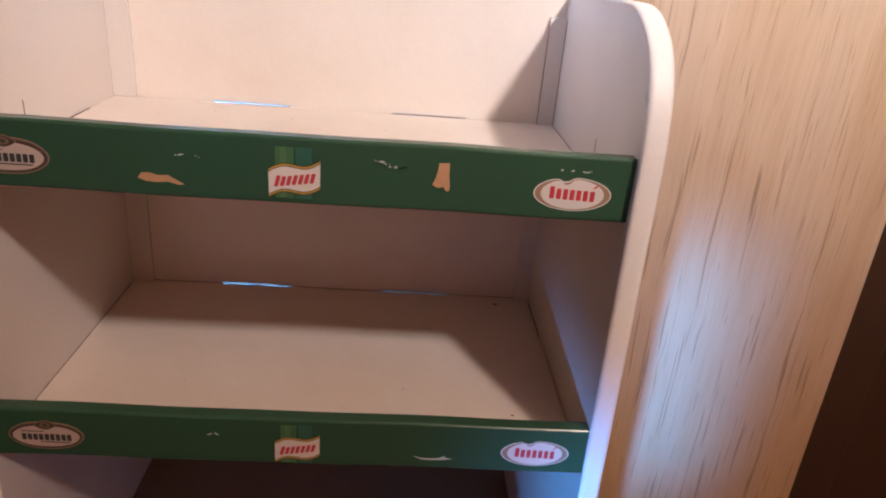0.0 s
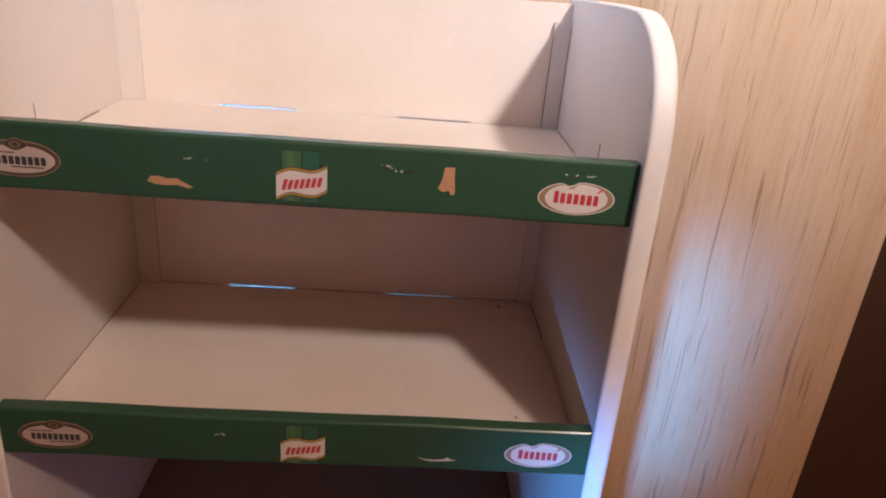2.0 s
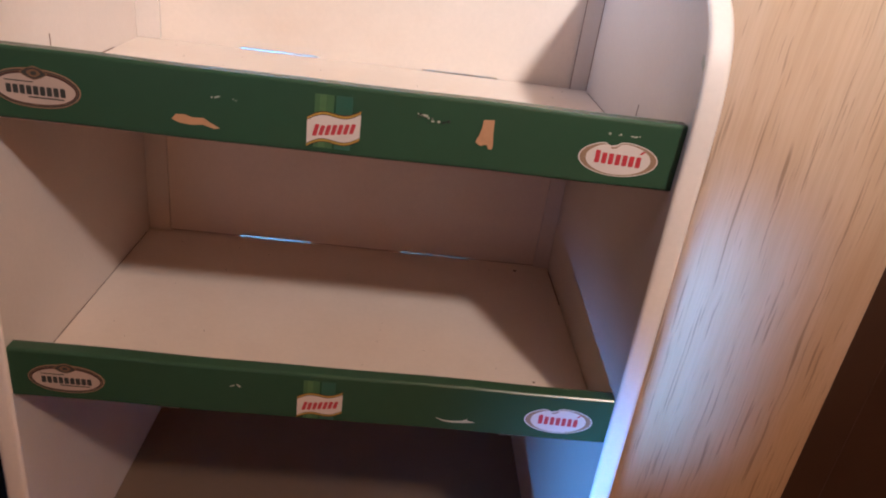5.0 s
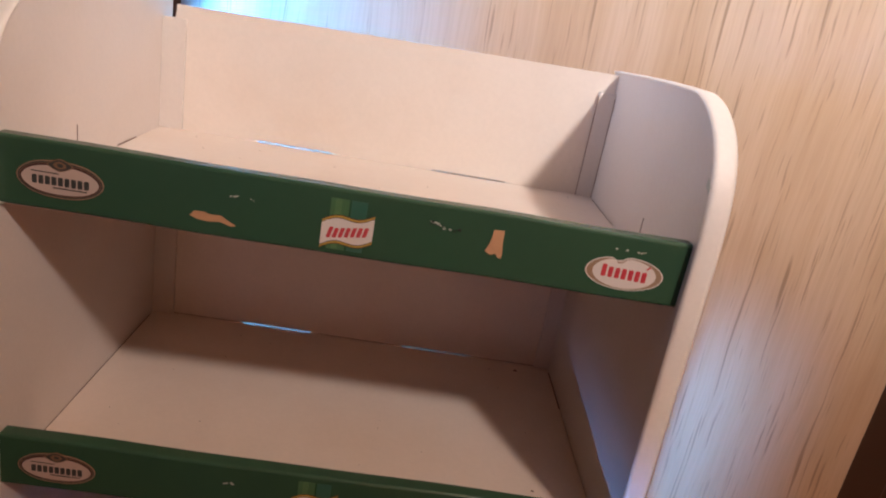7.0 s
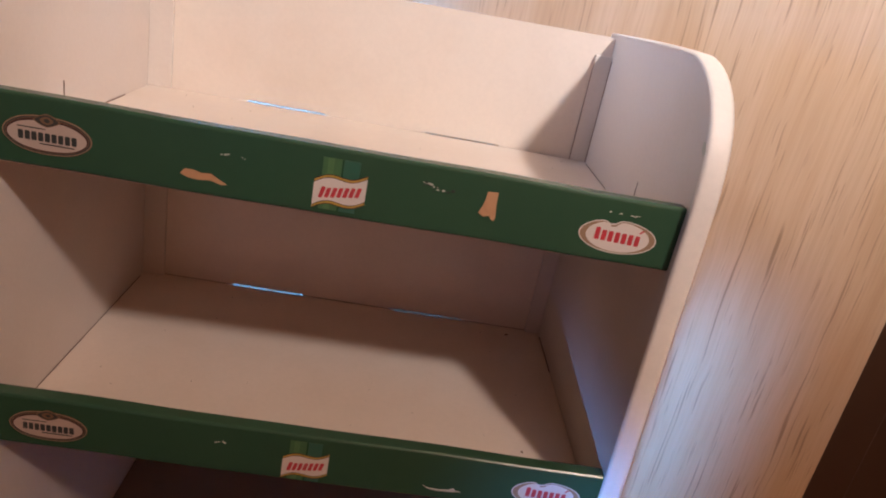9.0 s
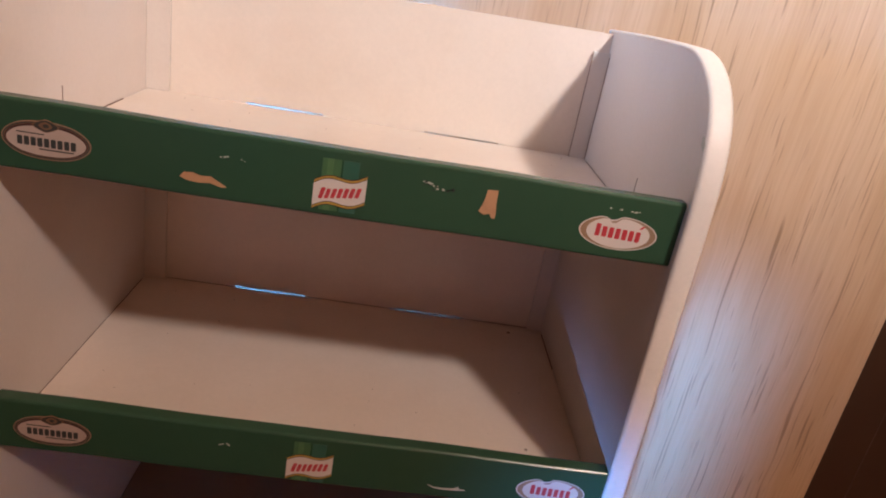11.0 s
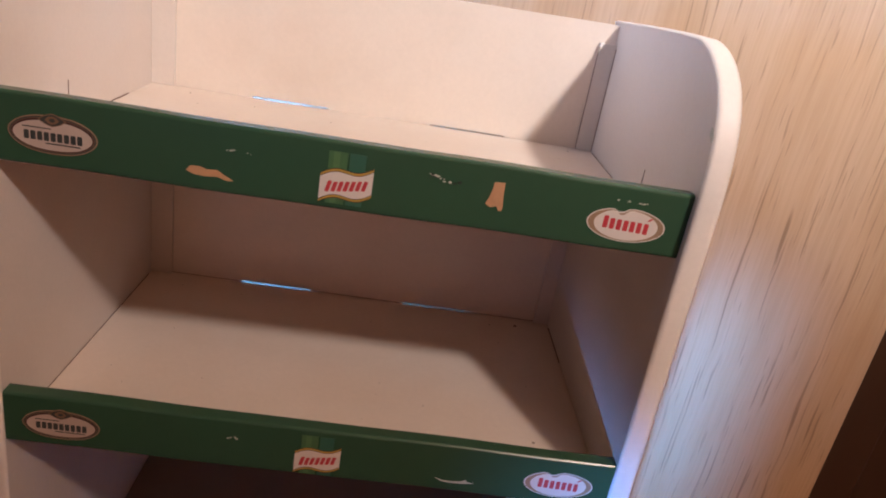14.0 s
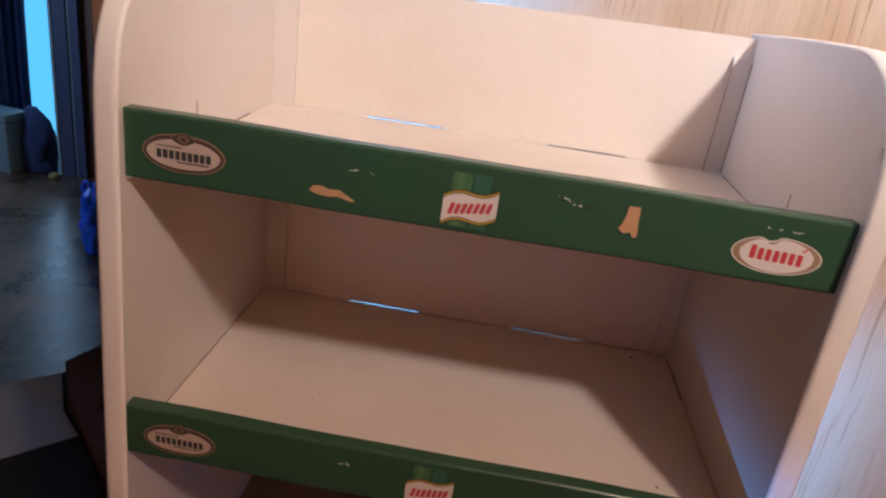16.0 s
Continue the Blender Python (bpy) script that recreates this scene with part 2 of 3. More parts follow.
def extrude_outline(pts, axis, a, b, r=0.0, bm=None, mat=0):
    """A plate from a closed outline; pts are (u, v) in the other two axes, extruded from a to b."""
    g = bmesh.new() if bm is None else bm

    def co(u, v, w):
        return {"x": (w, u, v), "y": (u, w, v), "z": (u, v, w)}[axis]

    lo, hi = [g.verts.new(co(u, v, a)) for u, v in pts], [g.verts.new(co(u, v, b)) for u, v in pts]
    n = len(pts)
    faces = [g.faces.new(lo), g.faces.new(hi)]
    for i in range(n):
        faces.append(g.faces.new((lo[i], lo[(i + 1) % n], hi[(i + 1) % n], hi[i])))
    for f in faces:
        f.material_index = mat
    if r:
        rim = [e for f in faces[:2] for e in f.edges]
        bmesh.ops.recalc_face_normals(g, faces=faces)
        bmesh.ops.bevel(g, geom=rim, offset=r, segments=2, profile=0.5, affect="EDGES")
    return g


def structure(name, bm, mats, label, category):
    return tagged(new(name, finish(name, bm, mats)), label, category, kind="structure")


# ---- the place ----
WALL_Y = 0.372
structure("floor", box(-3.3, 2.6, -2.46, 3.5, -0.06, 0.0), LINO, "dark worn linoleum floor with a dull shine", "floor")
structure("ceiling", box(-3.3, 2.6, -2.46, 3.5, 2.75, 2.81), CEIL, "plain off-white painted ceiling", "ceiling")
# the panel is flat beside the rack and curves away behind its other end
curve = [(0.36 - 0.454 * math.sin(radians(a)), WALL_Y + 0.30 * (1 - math.cos(radians(a)))) for a in range(0, 80, 2)]
panel = [(0.993, WALL_Y)] + curve + [(curve[-1][0], 0.618), (0.30, 0.618), (0.42, WALL_Y + 0.04), (0.993, WALL_Y + 0.04)]
structure("wall_north", extrude_outline(panel, "z", 0.0, 2.75), WOOD, "light wood-grain laminate panel wall with a curved end", "wall")
# unseen wall; its opening is added to hold the two lamps behind the camera
g = box(-3.3, -0.90, -2.46, -2.40, 0.0, 2.75)
box(-0.12, 2.6, -2.46, -2.40, 0.0, 2.75, bm=g)
box(-0.90, -0.12, -2.46, -2.40, 0.0, 0.36, bm=g)
box(-0.90, -0.12, -2.46, -2.40, 1.50, 2.75, bm=g)
structure("wall_south", g, ROOMWALL, "plain beige papered wall with an unseen opening added for two lamps", "wall")
structure("wall_east", box(2.6, 2.66, -2.46, 3.5, 0.0, 2.75), ROOMWALL, "plain beige papered wall", "wall")
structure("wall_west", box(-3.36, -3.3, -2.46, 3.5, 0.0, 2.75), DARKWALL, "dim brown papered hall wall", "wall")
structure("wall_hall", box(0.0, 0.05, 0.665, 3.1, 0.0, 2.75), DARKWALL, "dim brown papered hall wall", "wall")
door_trim = box(0.995, 1.072, WALL_Y + 0.012, WALL_Y + 0.06, 0.0, 2.2, 0.004)
structure("door_trim", door_trim, DARKWOOD, "dark brown wooden door frame beside the panel", "door frame")
structure("door_1", box(1.074, 2.6, WALL_Y + 0.03, WALL_Y + 0.08, 0.0, 2.75, 0.003), DARKWOOD, "dark brown wooden door in shadow", "door")

# ---- the display rack ----
SHELVES = (1.152, 0.921, 0.643, 0.36, 0.10)
rack = thing("display_rack", (0.25, 0.16, 0.0), "white chipboard shop display rack with green shelf fronts, empty", "display rack")
FRONT = [(1.3045, 0.085), (1.3020, 0.066), (1.2955, 0.047), (1.2860, 0.030), (1.2740, 0.0165), (1.2600, 0.0065), (1.2430, -0.0005), (1.2230, -0.005), (1.2, -0.0075), (1.1, -0.0105), (0.96, -0.0150), (0.70, -0.022), (0.0, -0.040)]


def side_panel(x0, x1):
    pts = [(y + 0.0012, z - (0.0012 if y > 0.02 else 0)) for z, y in FRONT] + [(0.336, 0.0), (0.336, 1.2945), (0.20, 1.3005)]
    ob = part("side_panel", extrude_outline(pts, "x", x0, x1, 0.0008), WHITE, rack, "white laminated side panel with a rounded top corner")
    # the pale edging, one strip bent round the front and the top
    knots = [Vector((y, z)) for z, y in reversed(FRONT)] + [Vector((0.20, 1.302)), Vector((0.336, 1.296))]
    line = []
    for i in range(len(knots) - 1):
        p0, p1, p2, p3 = knots[max(0, i - 1)], knots[i], knots[i + 1], knots[min(len(knots) - 1, i + 2)]
        d = (p2 - p1).length
        m1 = (p2 - p0) / max((p2 - p0).length, 1e-6) * d
        m2 = (p3 - p1) / max((p3 - p1).length, 1e-6) * d
        for k in range(5):
            f = k / 5
            line.append((2 * f**3 - 3 * f**2 + 1) * p1 + (f**3 - 2 * f**2 + f) * m1 + (3 * f**2 - 2 * f**3) * p2 + (f**3 - f**2) * m2)
    line.append(knots[-1])
    g = bmesh.new()
    rows = []
    for i, (y, z) in enumerate(line):
        (ya, za), (yb, zb) = line[max(0, i - 1)], line[min(len(line) - 1, i + 1)]
        t = Vector((0, yb - ya, zb - za)).normalized()
        out = Vector((0, -t.z, t.y))
        profile = [(-1 + k / 4, 0.0016 * math.sqrt(max(0.0, 1 - (-1 + k / 4) ** 4)) - 0.0010) for k in range(9)] + [(1, -0.0022), (-1, -0.0022)]
        rows.append([g.verts.new(Vector(((x0 + x1) / 2 + u * ((x1 - x0) / 2 + 0.0004), y, z)) + out * off) for u, off in profile])
    for p, q in zip(rows, rows[1:]):
        for k in range(11):
            g.faces.new((p[k], p[(k + 1) % 11], q[(k + 1) % 11], q[k]))
    g.faces.new(rows[0])
    g.faces.new(rows[-1])
    part("edge_band", g, EDGE, ob, "cream plastic edging", smooth=True)
    return ob


side_panel(-0.0175, 0.0)
side_panel(0.5, 0.5175)

part("chip", extrude_outline([(0.0010, 1.2400), (0.0006, 1.2440), (0.0040, 1.2480), (0.0075, 1.2500), (0.0070, 1.2440)], "x", 0.4990, 0.4998), CHIP, rack, "pale chip in the edging")
SLOTS = ((0.1085, 0.195), (0.311, 0.398))
BACK = 0.311
for top, low in zip((1.292,) + tuple(z - 0.006 for z in SHELVES[:-1]), SHELVES):
    # a back board to each bay, with two hand slots cut in its lower edge
    z0, zs = low - 0.0055, low + 0.0012
    pts = [(0.001, z0)]
    for a, b in SLOTS:
        pts += [(a, z0), (a, zs - 0.0008), (a + 0.0008, zs), (b - 0.0008, zs), (b, zs - 0.0008), (b, z0)]
    pts += [(0.499, z0), (0.499, top), (0.488, top + 0.0005), (0.013, top - 0.006 if top > 1.25 else top)]
    if top > 1.25:
        pts += [(0.012, top - 0.02), (0.001, top - 0.02)]
    else:
        pts += [(0.001, top)]
    part("back_panel", extrude_outline(pts, "y", BACK, BACK + 0.004), HARDBOARD, rack, "white hardboard back with two cut slots")

# boards below 0.8 m get a darker brown than the two above
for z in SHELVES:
    part("shelf", box(0.0002, 0.4998, 0.004, BACK - 0.001, z - 0.004, z, 0.0008), HARDBOARD if z > 0.8 else DARKBOARD, rack, "white hardboard shelf board, slightly dirty" if z > 0.8 else "dark brown shelf board")
for (top, low) in ((1.272, SHELVES[0]), (SHELVES[0] - 0.004, SHELVES[1]), (SHELVES[1] - 0.004, SHELVES[2])):
    for x0, x1 in ((0.0001, 0.025), (0.481, 0.4999)):
        part("batten", box(x0, x1, BACK - 0.0055, BACK - 0.0004, low + 0.0003, top, 0.0004), WHITE, rack, "white corner batten")


def ring_band(pts, k, centre):
    return [((u - centre[0]) * k + centre[0], (v - centre[1]) * k + centre[1]) for u, v in pts]


def ellipse(cx, cz, a, b, n=48, power=2.0, notch=0.0):
    out = []
    for i in range(n):
        t = 2 * math.pi * i / n
        c, s = math.cos(t), math.sin(t)
        u, v = a * math.copysign(abs(c) ** (2 / power), c), b * math.copysign(abs(s) ** (2 / power), s)
        if notch and v > 0:
            v -= notch * math.exp(-abs((u + 0.20 * a) / (0.13 * a)) ** 1.5)
        out.append((cx + u, cz + v))
    return out


def layers(name, front, stack, parent, label):
    """A printed label: thin layers, each a little proud of the one below."""
    g, mats = bmesh.new(), []
    for depth, pts, mat in stack:
        if mat not in mats:
            mats.append(mat)
        y = front - 0.0003 - depth * 0.00012
        extrude_outline(pts, "y", y, front + 0.0002, bm=g, mat=mats.index(mat))
    return part(name, g, mats, parent, label)


def word_bars(x0, x1, z, h, heights, mat, depth, slant=0.0, lean=0.0, fill=0.435):
    """Plain upright bars in place of a brand's word, as wide and tall together as the word."""
    n = len(heights)
    step = (x1 - x0) / n
    out = []
    for i, k in enumerate(heights):
        c, f = x0 + (i + 0.5) * step, (i + 0.5) / n - 0.5
        w, lo, hi, e = step * fill, z + slant * f - h / 2, z + slant * f - h / 2 + h * k, step * 0.10
        out.append((depth, [(c - w + e, lo), (c + w - e, lo), (c + w, lo + e), (c + w + lean * k, hi - e), (c + w - e + lean * k, hi), (c - w + e + lean * k, hi), (c - w + lean * k, hi - e), (c - w, lo + e)], mat))
    return out


def rounded(pts, turns=2):
    """Cuts the corners of a closed outline."""
    for _ in range(turns):
        out = []
        for (u0, v0), (u1, v1) in zip(pts, pts[1:] + pts[:1]):
            out += [(u0 * 0.75 + u1 * 0.25, v0 * 0.75 + v1 * 0.25), (u0 * 0.25 + u1 * 0.75, v0 * 0.25 + v1 * 0.75)]
        pts = out
    return pts


def plaque(cx, cz, a, b):
    """A long eight-sided plaque with softened corners."""
    ring = [(-1.0, -0.36), (-0.50, -1.0), (0.50, -1.0), (1.0, -0.36), (1.0, 0.36), (0.50, 1.0), (-0.50, 1.0), (-1.0, 0.36)]
    return rounded([(cx + u * a, cz + v * b) for u, v in ring], 3)


def oval_label(cx, cz, front, parent):
    a, b = 0.0296, 0.0134
    stack = [
        (0, plaque(cx, cz, a * 1.02, b * 1.02), TAN_PRINT),
        (0.6, plaque(cx, cz, a * 0.99, b * 0.96), DARK_PRINT),
        (1.2, plaque(cx, cz, a * 0.955, b * 0.89), BROWN_PRINT),
        (1.6, plaque(cx, cz, a * 0.94, b * 0.86), OXBLOOD),
        (2, plaque(cx, cz - 0.0004, a * 0.905, b * 0.78), AGED),
        (2.5, ellipse(cx, cz + 0.0106, 0.0094, 0.0046, power=1.3), BROWN_PRINT),
        (3, ellipse(cx, cz + 0.0106, 0.0080, 0.0039, power=1.4), DARK_PRINT),
        (3.5, ellipse(cx, cz + 0.0106, 0.0046, 0.0028, power=1.6), BROWN_PRINT),
        (4, ellipse(cx + 0.0002, cz + 0.0106, 0.0020, 0.0014), DARK_PRINT),
        (3.4, [(cx - 0.0050, cz - 0.0066), (cx + 0.0185, cz - 0.0066), (cx + 0.0185, cz - 0.0057), (cx - 0.0050, cz - 0.0057)], DARK_PRINT),
        (3.4, [(cx - 0.0200, cz + 0.0040), (cx - 0.0010, cz + 0.0040), (cx - 0.0010, cz + 0.0048), (cx - 0.0200, cz + 0.0048)], DARK_PRINT),
    ]
    stack += word_bars(cx - 0.0200, cx + 0.0205, cz - 0.0012, 0.0066, (0.95,) * 9, DARK_PRINT, 3, fill=0.38)
    return layers("label", front, stack, parent, "long cream plaque label with dark red and gold rim, dark bars for its word")


def ribbon(x0, x1, z, h, wave, n=28):
    up, down = [], []
    for i in range(n + 1):
        f = i / n
        bend = wave * (0.9 * (f - 0.5) * 1.5 + 0.75 * math.sin(math.pi * (2 * f)) * 0.55)
        x = x0 + f * (x1 - x0)
        up.append((x, z + bend + h / 2))
        down.append((x, z + bend - h / 2))
    return down + up[::-1]


def ribbon_label(cx, cz, front, parent):
    w = 0.0188
    stack = [
        (0, [(cx - 0.0140, cz - 0.0150), (cx - 0.0005, cz - 0.0150), (cx - 0.0005, cz + 0.0240), (cx - 0.0140, cz + 0.0240)], LEAF),
        (0.3, [(cx - 0.0105, cz - 0.0148), (cx - 0.0060, cz - 0.0148), (cx - 0.0060, cz + 0.0238), (cx - 0.0105, cz + 0.0238)], LEAF_LIGHT),
        (0, [(cx + 0.0008, cz - 0.0150), (cx + 0.0125, cz - 0.0150), (cx + 0.0125, cz + 0.0240), (cx + 0.0008, cz + 0.0240)], TEAL),
        (0.7, ribbon(cx - w, cx + w, cz, 0.0225, 0.006), OXBLOOD),
        (1.2, ribbon(cx - w, cx + w, cz, 0.0212, 0.006), GOLD),
        (1.7, ribbon(cx - w, cx + w, cz, 0.0182, 0.006), OXBLOOD),
        (2.2, ribbon(cx - w, cx + w, cz, 0.0170, 0.006), PAPER),
    ]
    stack += word_bars(cx - 0.0156, cx + 0.0146, cz - 0.0002, 0.0086, (1.0, 0.88, 0.88, 0.88, 0.88, 0.88, 0.88), RED, 3, slant=0.0046, lean=0.0020, fill=0.34)
    return layers("label", front, stack, parent, "white wavy ribbon label edged in gold, red bars for its word")


def cloud_label(cx, cz, front, parent):
    a, b = 0.0292, 0.0128
    stack = [
        (0, ellipse(cx, cz, a * 1.02, b * 1.04, notch=0.0044), PAPER),
        (0.7, ellipse(cx, cz, a * 0.985, b * 0.985, notch=0.0050), TAN_PRINT),
        (1.4, ellipse(cx, cz, a * 0.83, b * 0.93, notch=0.0058), PAPER),
        (2.4, [(cx + 0.0150, cz + 0.0052), (cx + 0.0165, cz + 0.0052), (cx + 0.0195, cz + 0.0078), (cx + 0.0172, cz + 0.0078)], RED),
    ]
    stack += word_bars(cx - 0.0182, cx + 0.0178, cz + 0.0002, 0.0096, (1.0, 0.86, 0.86, 0.86, 0.86, 0.86, 0.86), RED, 2.2, slant=-0.0012, fill=0.35)
    return layers("label", front, stack, parent, "white oval label notched on top with a brown rim, red bars for its word")


def torn(pts, front, parent, label, mat=BARE):
    g = extrude_outline(pts, "y", front - 0.00035, front + 0.0002)
    return part("torn_patch", g, mat, parent, label)


def scuff(cx, cz, front, parent, seed, n, spread=(0.010, 0.003)):
    rnd = random.Random(seed)
    g = bmesh.new()
    for k in range(2 * n):
        x, z, r = cx + rnd.uniform(-1, 1) * spread[0], cz + rnd.uniform(-1, 1) * spread[1], rnd.uniform(0.0004, 0.0011)
        m = rnd.randint(5, 7)
        r *= 1.3 if k >= n else 1.0
        pts = [(x + r * rnd.uniform(0.6, 1.7) * math.cos(6.283 * i / m), z + r * rnd.uniform(0.5, 1.1) * math.sin(6.283 * i / m)) for i in range(m)]
        extrude_outline(pts, "y", front - (0.0002 if k >= n else 0.0003), front + 0.0002, bm=g, mat=int(k >= n))
    return part("scuff", g, [CHIP, SCORCH], parent, "pale and black chips in the green paint")


def front_strip(y, z0, z1, sag=0.0):
    g = box(-0.003, 0.5055, y, y + 0.014, z0, z1, 0.0026, seg=3)
    bmesh.ops.subdivide_edges(g, edges=[e for e in g.edges if abs(e.verts[0].co.x - e.verts[1].co.x) > 0.3], cuts=24)
    for v in g.verts:
        v.co.z += 0.0005 * math.sin(v.co.x * 31.0) * math.sin(v.co.x * 13.0)
        v.co.y += 0.0003 * math.sin(v.co.x * 23.0)
    return part("front_strip", g, GREEN, rack, "glossy dark green shelf front with worn labels", smooth=False)


Y1, Y2 = 0.0, -0.0130
strip = front_strip(Y1, 1.1495, 1.2005)
oval_label(0.0436, 1.1735, Y1, strip)
ribbon_label(0.2475, 1.1690, Y1, strip)
cloud_label(0.4550, 1.1705, Y1, strip)
torn([(0.1345, 1.1630), (0.1375, 1.1668), (0.1440, 1.1672), (0.1490, 1.1655), (0.1565, 1.1662), (0.1600, 1.1640), (0.1680, 1.1598), (0.1640, 1.1590), (0.1560, 1.1612), (0.1480, 1.1602), (0.1400, 1.1608)], Y1, strip, "bare board where a label tore off")
torn([(0.3530, 1.1880), (0.3608, 1.1885), (0.3610, 1.1790), (0.3622, 1.1700), (0.3615, 1.1668), (0.3590, 1.1672), (0.3575, 1.1702), (0.3530, 1.1688), (0.3490, 1.1712), (0.3510, 1.1760), (0.3525, 1.1820)], Y1, strip, "bare board where a label tore off")
scuff(0.1690, 1.1815, Y1, strip, 3, 5, (0.012, 0.0022))
scuff(0.3090, 1.1858, Y1, strip, 5, 5, (0.004, 0.0016))
scuff(0.3210, 1.1830, Y1, strip, 8, 6, (0.008, 0.0018))
scuff(0.0022, 1.1500, Y1, strip, 21, 3, (0.0012, 0.0004))
scuff(0.4530, 1.1885, Y1, strip, 9, 7, (0.014, 0.0005))

strip2 = front_strip(Y2, 0.9155, 0.9625)
oval_label(0.0445, 0.9370, Y2, strip2)
ribbon_label(0.2505, 0.9325, Y2, strip2)
cloud_label(0.4550, 0.9365, Y2, strip2)
scuff(0.1810, 0.9445, Y2, strip2, 13, 5, (0.004, 0.0015))
torn([(0.3500, 0.9292), (0.3560, 0.9270), (0.3640, 0.9268), (0.3720, 0.9276), (0.3765, 0.9300), (0.3775, 0.9278), (0.3830, 0.9272), (0.3775, 0.9262), (0.3730, 0.9258), (0.3640, 0.9254), (0.3560, 0.9260)], Y2, strip2, "thin pale tear in the paint", CHIP)
front_strip(-0.0215, 0.638, 0.685)
front_strip(-0.0290, 0.355, 0.402)
front_strip(-0.0360, 0.085, 0.142)

# grimy joints: dark gaps where shelves and sides meet, and short scratches
part("joint", box(0.0003, 0.0016, 0.196, 0.240, SHELVES[0] - 0.0005, SHELVES[0] + 0.0006), GRIME, rack, "dark gap between shelf and side")
part("joint", box(0.4990, 0.4997, 0.20, 0.296, SHELVES[0] - 0.0005, SHELVES[0] + 0.0003), GRIME, rack, "dark gap between shelf and side")
part("joint", box(0.0002, 0.0009, 0.004, 0.297, SHELVES[1] - 0.0005, SHELVES[1] + 0.0003), GRIME, rack, "dark gap between shelf and side")
part("joint", box(0.4986, 0.4997, 0.215, 0.297, SHELVES[1] - 0.0005, SHELVES[1] + 0.0003), GRIME, rack, "dark gap between shelf and side")
part("joint", box(0.4802, 0.4810, BACK - 0.0058, BACK - 0.0052, SHELVES[0] + 0.0006, 1.268), RUST, rack, "reddish grime line along the batten")
part("joint", box(0.4992, 0.4998, BACK - 0.0066, BACK - 0.0055, SHELVES[0] + 0.0006, 1.268), RUST, rack, "reddish grime line along the batten")
part("joint", box(0.003, 0.497, BACK - 0.0009, BACK - 0.0002, SHELVES[1] + 0.0001, SHELVES[1] + 0.0006), RUST, rack, "dark dusty line where shelf meets back")
for x in (0.0002, 0.4994):
    part("joint", box(x, x + 0.0004, 0.1155, 0.1163, SHELVES[0] + 0.001, SHELVES[0] + 0.034), GRIME, rack, "dark vertical scratch on the side")


def specks(places, z, seed):
    rnd = random.Random(seed)
    g = bmesh.new()
    for x, y, r in places:
        m = 7
        extrude_outline([(x + r * rnd.uniform(0.6, 1.4) * math.cos(6.283 * i / m), y + r * rnd.uniform(0.6, 1.2) * math.sin(6.283 * i / m)) for i in range(m)], "z", z - 0.0003, z + 0.0004, bm=g)
    return tagged(part("dirt_speck", g, GRIME, rack, "small dark dirt specks on the shelf"), kind="stuff")


rnd = random.Random(11)
specks([(0.300, 0.055, 0.0012), (0.209, 0.185, 0.0016), (0.352, 0.145, 0.0011), (0.380, 0.118, 0.0018)] + [(rnd.uniform(0.03, 0.47), rnd.uniform(0.03, 0.29), rnd.uniform(0.0003, 0.0006)) for _ in range(30)], SHELVES[0], 4)
specks([(0.455, 0.290, 0.0022), (0.447, 0.060, 0.0014)] + [(rnd.uniform(0.03, 0.47), rnd.uniform(0.03, 0.29), rnd.uniform(0.0003, 0.0005)) for _ in range(20)], SHELVES[1], 5)

# ---- the hall beside the rack ----
FAR = 2.98
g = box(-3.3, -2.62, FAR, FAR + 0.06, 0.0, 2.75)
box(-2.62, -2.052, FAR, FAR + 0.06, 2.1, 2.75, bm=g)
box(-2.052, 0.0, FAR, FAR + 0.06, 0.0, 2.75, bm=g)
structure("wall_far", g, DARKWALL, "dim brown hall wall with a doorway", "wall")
structure("backdrop", box(-3.2, -1.7, FAR + 0.46, FAR + 0.48, 0.0, 2.5), SKY, "pale blue daylight beyond the doorway", "backdrop")
structure("door_trim_2", box(-2.066, -2.050, FAR - 0.035, FAR + 0.07, 0.0, 2.11, 0.003), JAMB, "door jamb coloured pale teal for the daylight on its edge", "door frame")
structure("door_trim_3", box(-2.048, -1.976, FAR - 0.03, FAR - 0.002, 0.0, 2.16, 0.004), CASING, "dark painted door casing", "door frame")
structure("door_trim_4", box(-1.972, -1.966, FAR - 0.024, FAR - 0.002, 0.0, 2.16, 0.001), JAMB, "thin pale bead of a door casing", "door frame")
structure("door_trim_5", box(-1.962, -1.912, FAR - 0.03, FAR - 0.002, 0.0, 2.16, 0.004), CASING, "dark painted door casing", "door frame")
structure("wall_side", box(-0.402, 0.05, 0.62, 0.66, 0.0, 2.75, 0.003), SIDEWALL, "brown varnished wooden partition beside the rack", "wall")
structure("trim", box(-0.1505, -0.1455, 0.614, 0.6195, 0.0, 2.75, 0.001), EDGE, "thin white strip up the partition", "trim")


def curtain(x0, x1, y, z0, z1):
    g = bmesh.new()
    cols = 60
    rows = []
    for j in range(13):
        f = j / 12
        rows.append([g.verts.new((x0 + (x1 - x0) * i / cols - 0.03 * f * (i / cols) + 0.006 * math.sin(f * 7), y + 0.022 * math.sin(i * 0.75) + 0.01 * math.sin(i * 2.1 + f * 3), z1 + (z0 - z1) * f)) for i in range(cols + 1)])
    for p, q in zip(rows, rows[1:]):
        for i in range(cols):
            g.faces.new((p[i], p[i + 1], q[i + 1], q[i]))
    bmesh.ops.solidify(g, geom=g.faces[:], thickness=0.003)
    return g


cur = thing("curtain", (-2.4, FAR + 0.12, 0.0), "dark navy cloth curtain hanging in the doorway", "curtain")
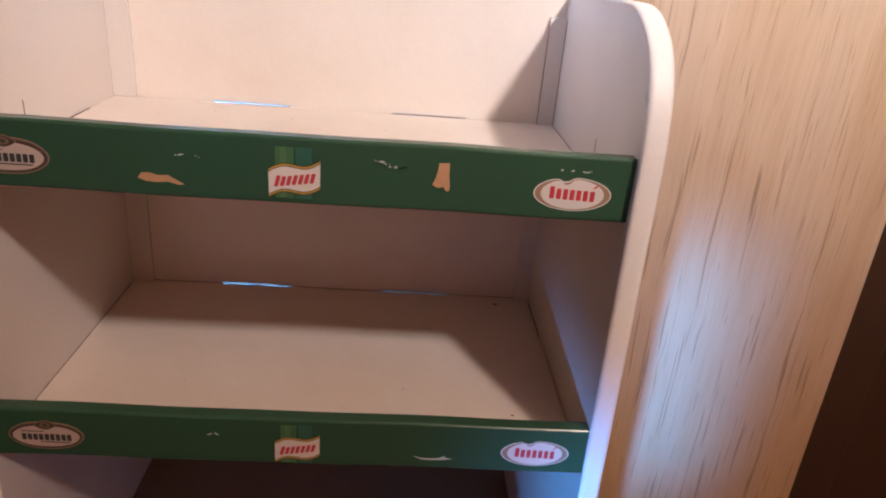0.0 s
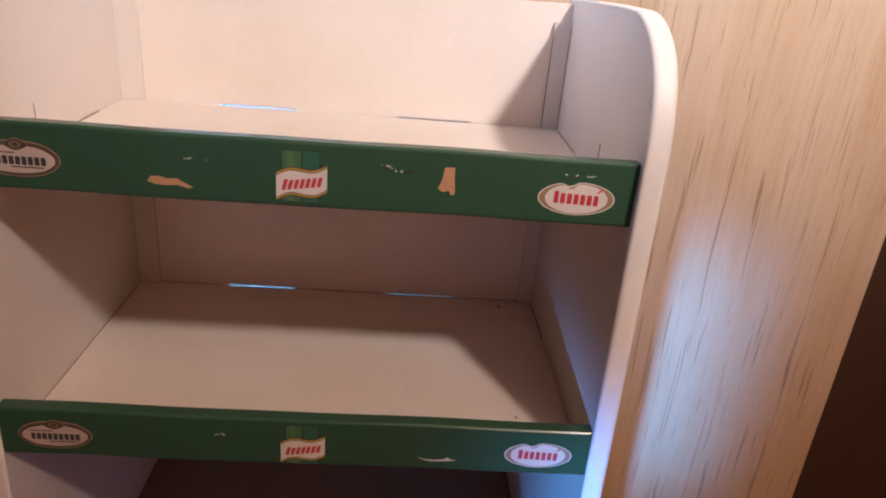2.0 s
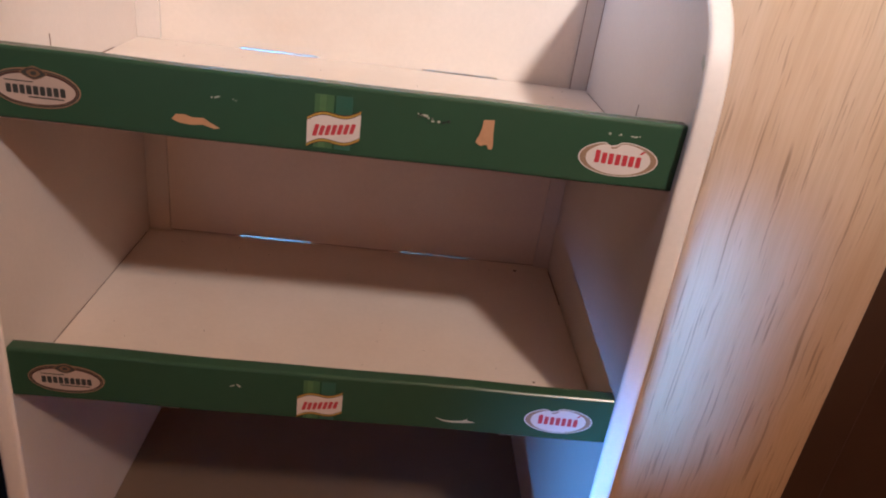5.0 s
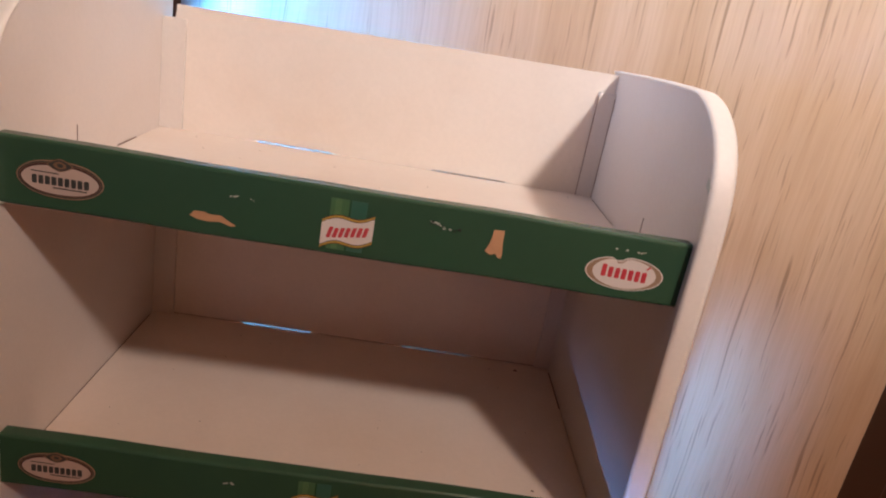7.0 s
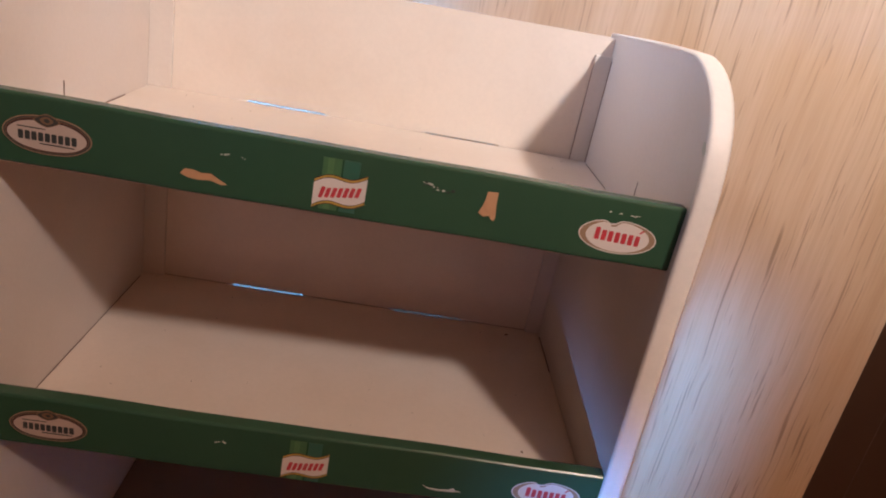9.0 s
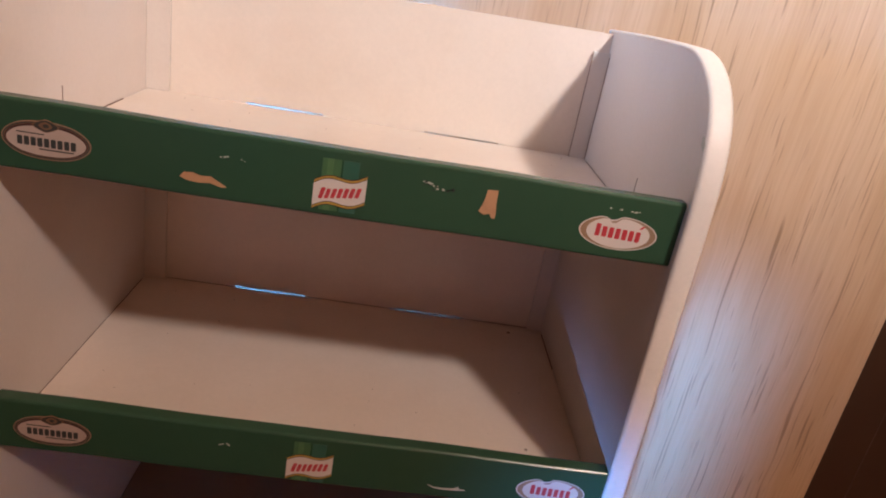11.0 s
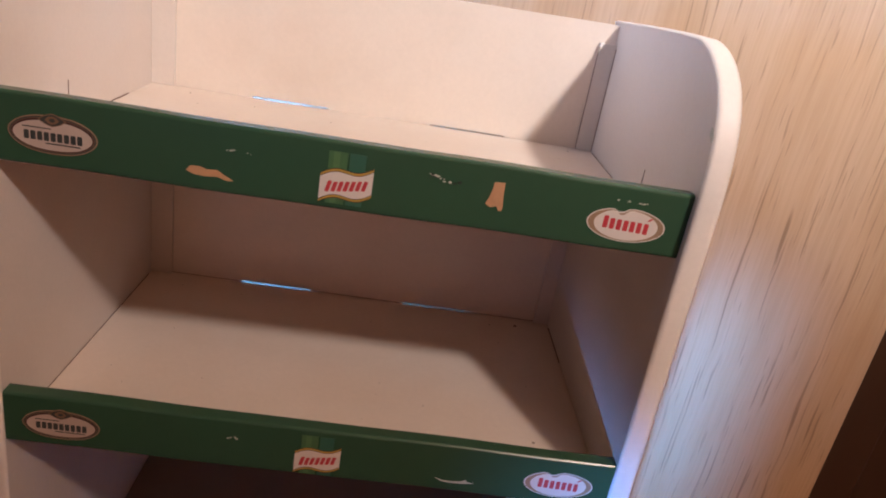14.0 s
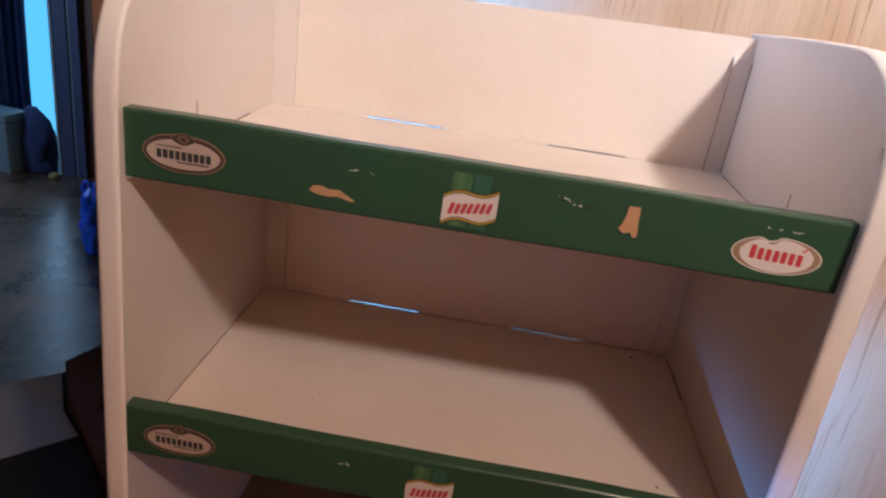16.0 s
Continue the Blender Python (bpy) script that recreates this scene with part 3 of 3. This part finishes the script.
part("cloth", curtain(-2.62, -2.29, FAR + 0.12, 0.004, 2.1), NAVY, cur, smooth=True)


def sack(name, cx, cy, w, d, h, mat, label, category, seed, tie=0.0, crumple=0.10):
    """A soft standing bag: a lumpy, folded body narrowing to the top."""
    ob = thing(name, (cx, cy, 0.0), label, category)
    g = bmesh.new()
    rings = []
    for j in range(19):
        f = j / 18
        r = (1 - 0.55 * tie * f**3) * (0.92 + 0.12 * math.sin(f * 3.0)) * (1 - 0.45 * max(0, f - 0.85) / 0.15)
        ring = []
        for i in range(32):
            a = 2 * math.pi * i / 32
            v = Vector((math.cos(a) * 1.6 + seed, math.sin(a) * 1.6, f * 3.0))
            k = r * (1 + 0.20 * noise.noise(v) + crumple * noise.noise(v * 3.1) + 0.8 * crumple * noise.noise(v * 7.0))
            ring.append(g.verts.new((cx + w * k * math.cos(a), cy + d * k * math.sin(a), 0.002 + h * f)))
        rings.append(ring)
    for p, q in zip(rings, rings[1:]):
        for i in range(32):
            g.faces.new((p[i], p[(i + 1) % 32], q[(i + 1) % 32], q[i]))
    g.faces.new(rings[0])
    g.faces.new(rings[-1])
    part("body", g, mat, ob, smooth=True)
    return ob


sack("cloth_bundle", -2.200, FAR - 0.02, 0.118, 0.07, 0.345, NAVY, "dark navy cloth bundle slumped in the doorway", "clothes", 2.0, 1.05)
sack("yellow_rag", -2.050, FAR - 0.10, 0.030, 0.022, 0.032, YELLOW, "small yellow rag on the floor by the door", "rag", 9.0, 0.9)
bag = sack("plastic_bag", -1.348, 2.13, 0.068, 0.06, 0.30, BLUEBAG, "bright blue crumpled plastic bag standing on the floor", "bag", 6.0, 0.3, 0.28)
for dx in (-0.030, 0.022):
    g = bmesh.new()
    prev = None
    for i in range(13):
        a = math.pi * i / 12
        c = Vector((-1.348 + dx + 0.018 * math.cos(a), 2.11, 0.27 + 0.045 * math.sin(a)))
        ring = [g.verts.new(c + Vector((0.012 * math.cos(k * math.pi / 3) * math.cos(a), 0.009 * math.sin(k * math.pi / 3), 0.008 * math.cos(k * math.pi / 3) * math.sin(a)))) for k in range(6)]
        if prev:
            for k in range(6):
                g.faces.new((prev[k], prev[(k + 1) % 6], ring[(k + 1) % 6], ring[k]))
        prev = ring
    part("handle", g, BLUEBAG, bag, smooth=True)

case = thing("storage_box", (-2.25, 2.813, 0.0), "grey-green plastic storage box with a lid on the floor", "box")
TURN = Matrix.Translation((-2.25, 2.813, 0.0)) @ Matrix.Rotation(radians(-9), 4, "Z")


def turned(g, m):
    bmesh.ops.transform(g, matrix=m, verts=g.verts)
    return g


part("body", turned(box(-0.50, 0.0, 0.0, 0.145, 0.001, 0.27, 0.010), TURN), GREY, case)
part("lid", turned(box(-0.505, 0.005, -0.005, 0.150, 0.2705, 0.325, 0.012), TURN), GREY, case, "grey lid")
part("latch", turned(box(-0.14, -0.10, -0.012, -0.004, 0.20, 0.29, 0.002), TURN), GREY, case)

bench = thing("low_bed", (-0.80, 0.25, 0.0), "low bed or bench covered with black cloth", "bed")
top = [(-0.575, 0.735), (-0.535, 0.83), (-0.43, 0.67), (-0.41, 0.59), (-0.22, 0.58), (-0.22, 0.28), (-0.95, -0.30), (-1.40, -0.02)]
part("cover", extrude_outline(top, "z", 0.30, 0.42, 0.012), BLACKCLOTH, bench, "black cloth cover")
for lx, ly in ((-0.58, 0.70), (-0.40, 0.33), (-0.95, -0.20), (-1.28, 0.0)):
    part("leg", box(lx - 0.02, lx + 0.02, ly - 0.02, ly + 0.02, 0.0, 0.305, 0.004), DARKWOOD, bench)
card = thing("card_sheet", (-0.6, 0.55, 0.421), "plain white sheet of card, coloured grey for dim light, lying on black cloth", "card")
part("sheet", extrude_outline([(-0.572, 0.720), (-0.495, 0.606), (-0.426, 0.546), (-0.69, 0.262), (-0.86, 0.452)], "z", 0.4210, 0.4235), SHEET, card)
blanket = thing("blanket", (-0.5, 0.65, 0.421), "folded dark brown blanket lying beside the card", "blanket")
part("fold", extrude_outline([(-0.568, 0.728), (-0.532, 0.815), (-0.435, 0.665), (-0.415, 0.595), (-0.25, 0.57), (-0.27, 0.39), (-0.415, 0.540), (-0.482, 0.603)], "z", 0.4240, 0.452, 0.008), BROWNCLOTH, blanket)
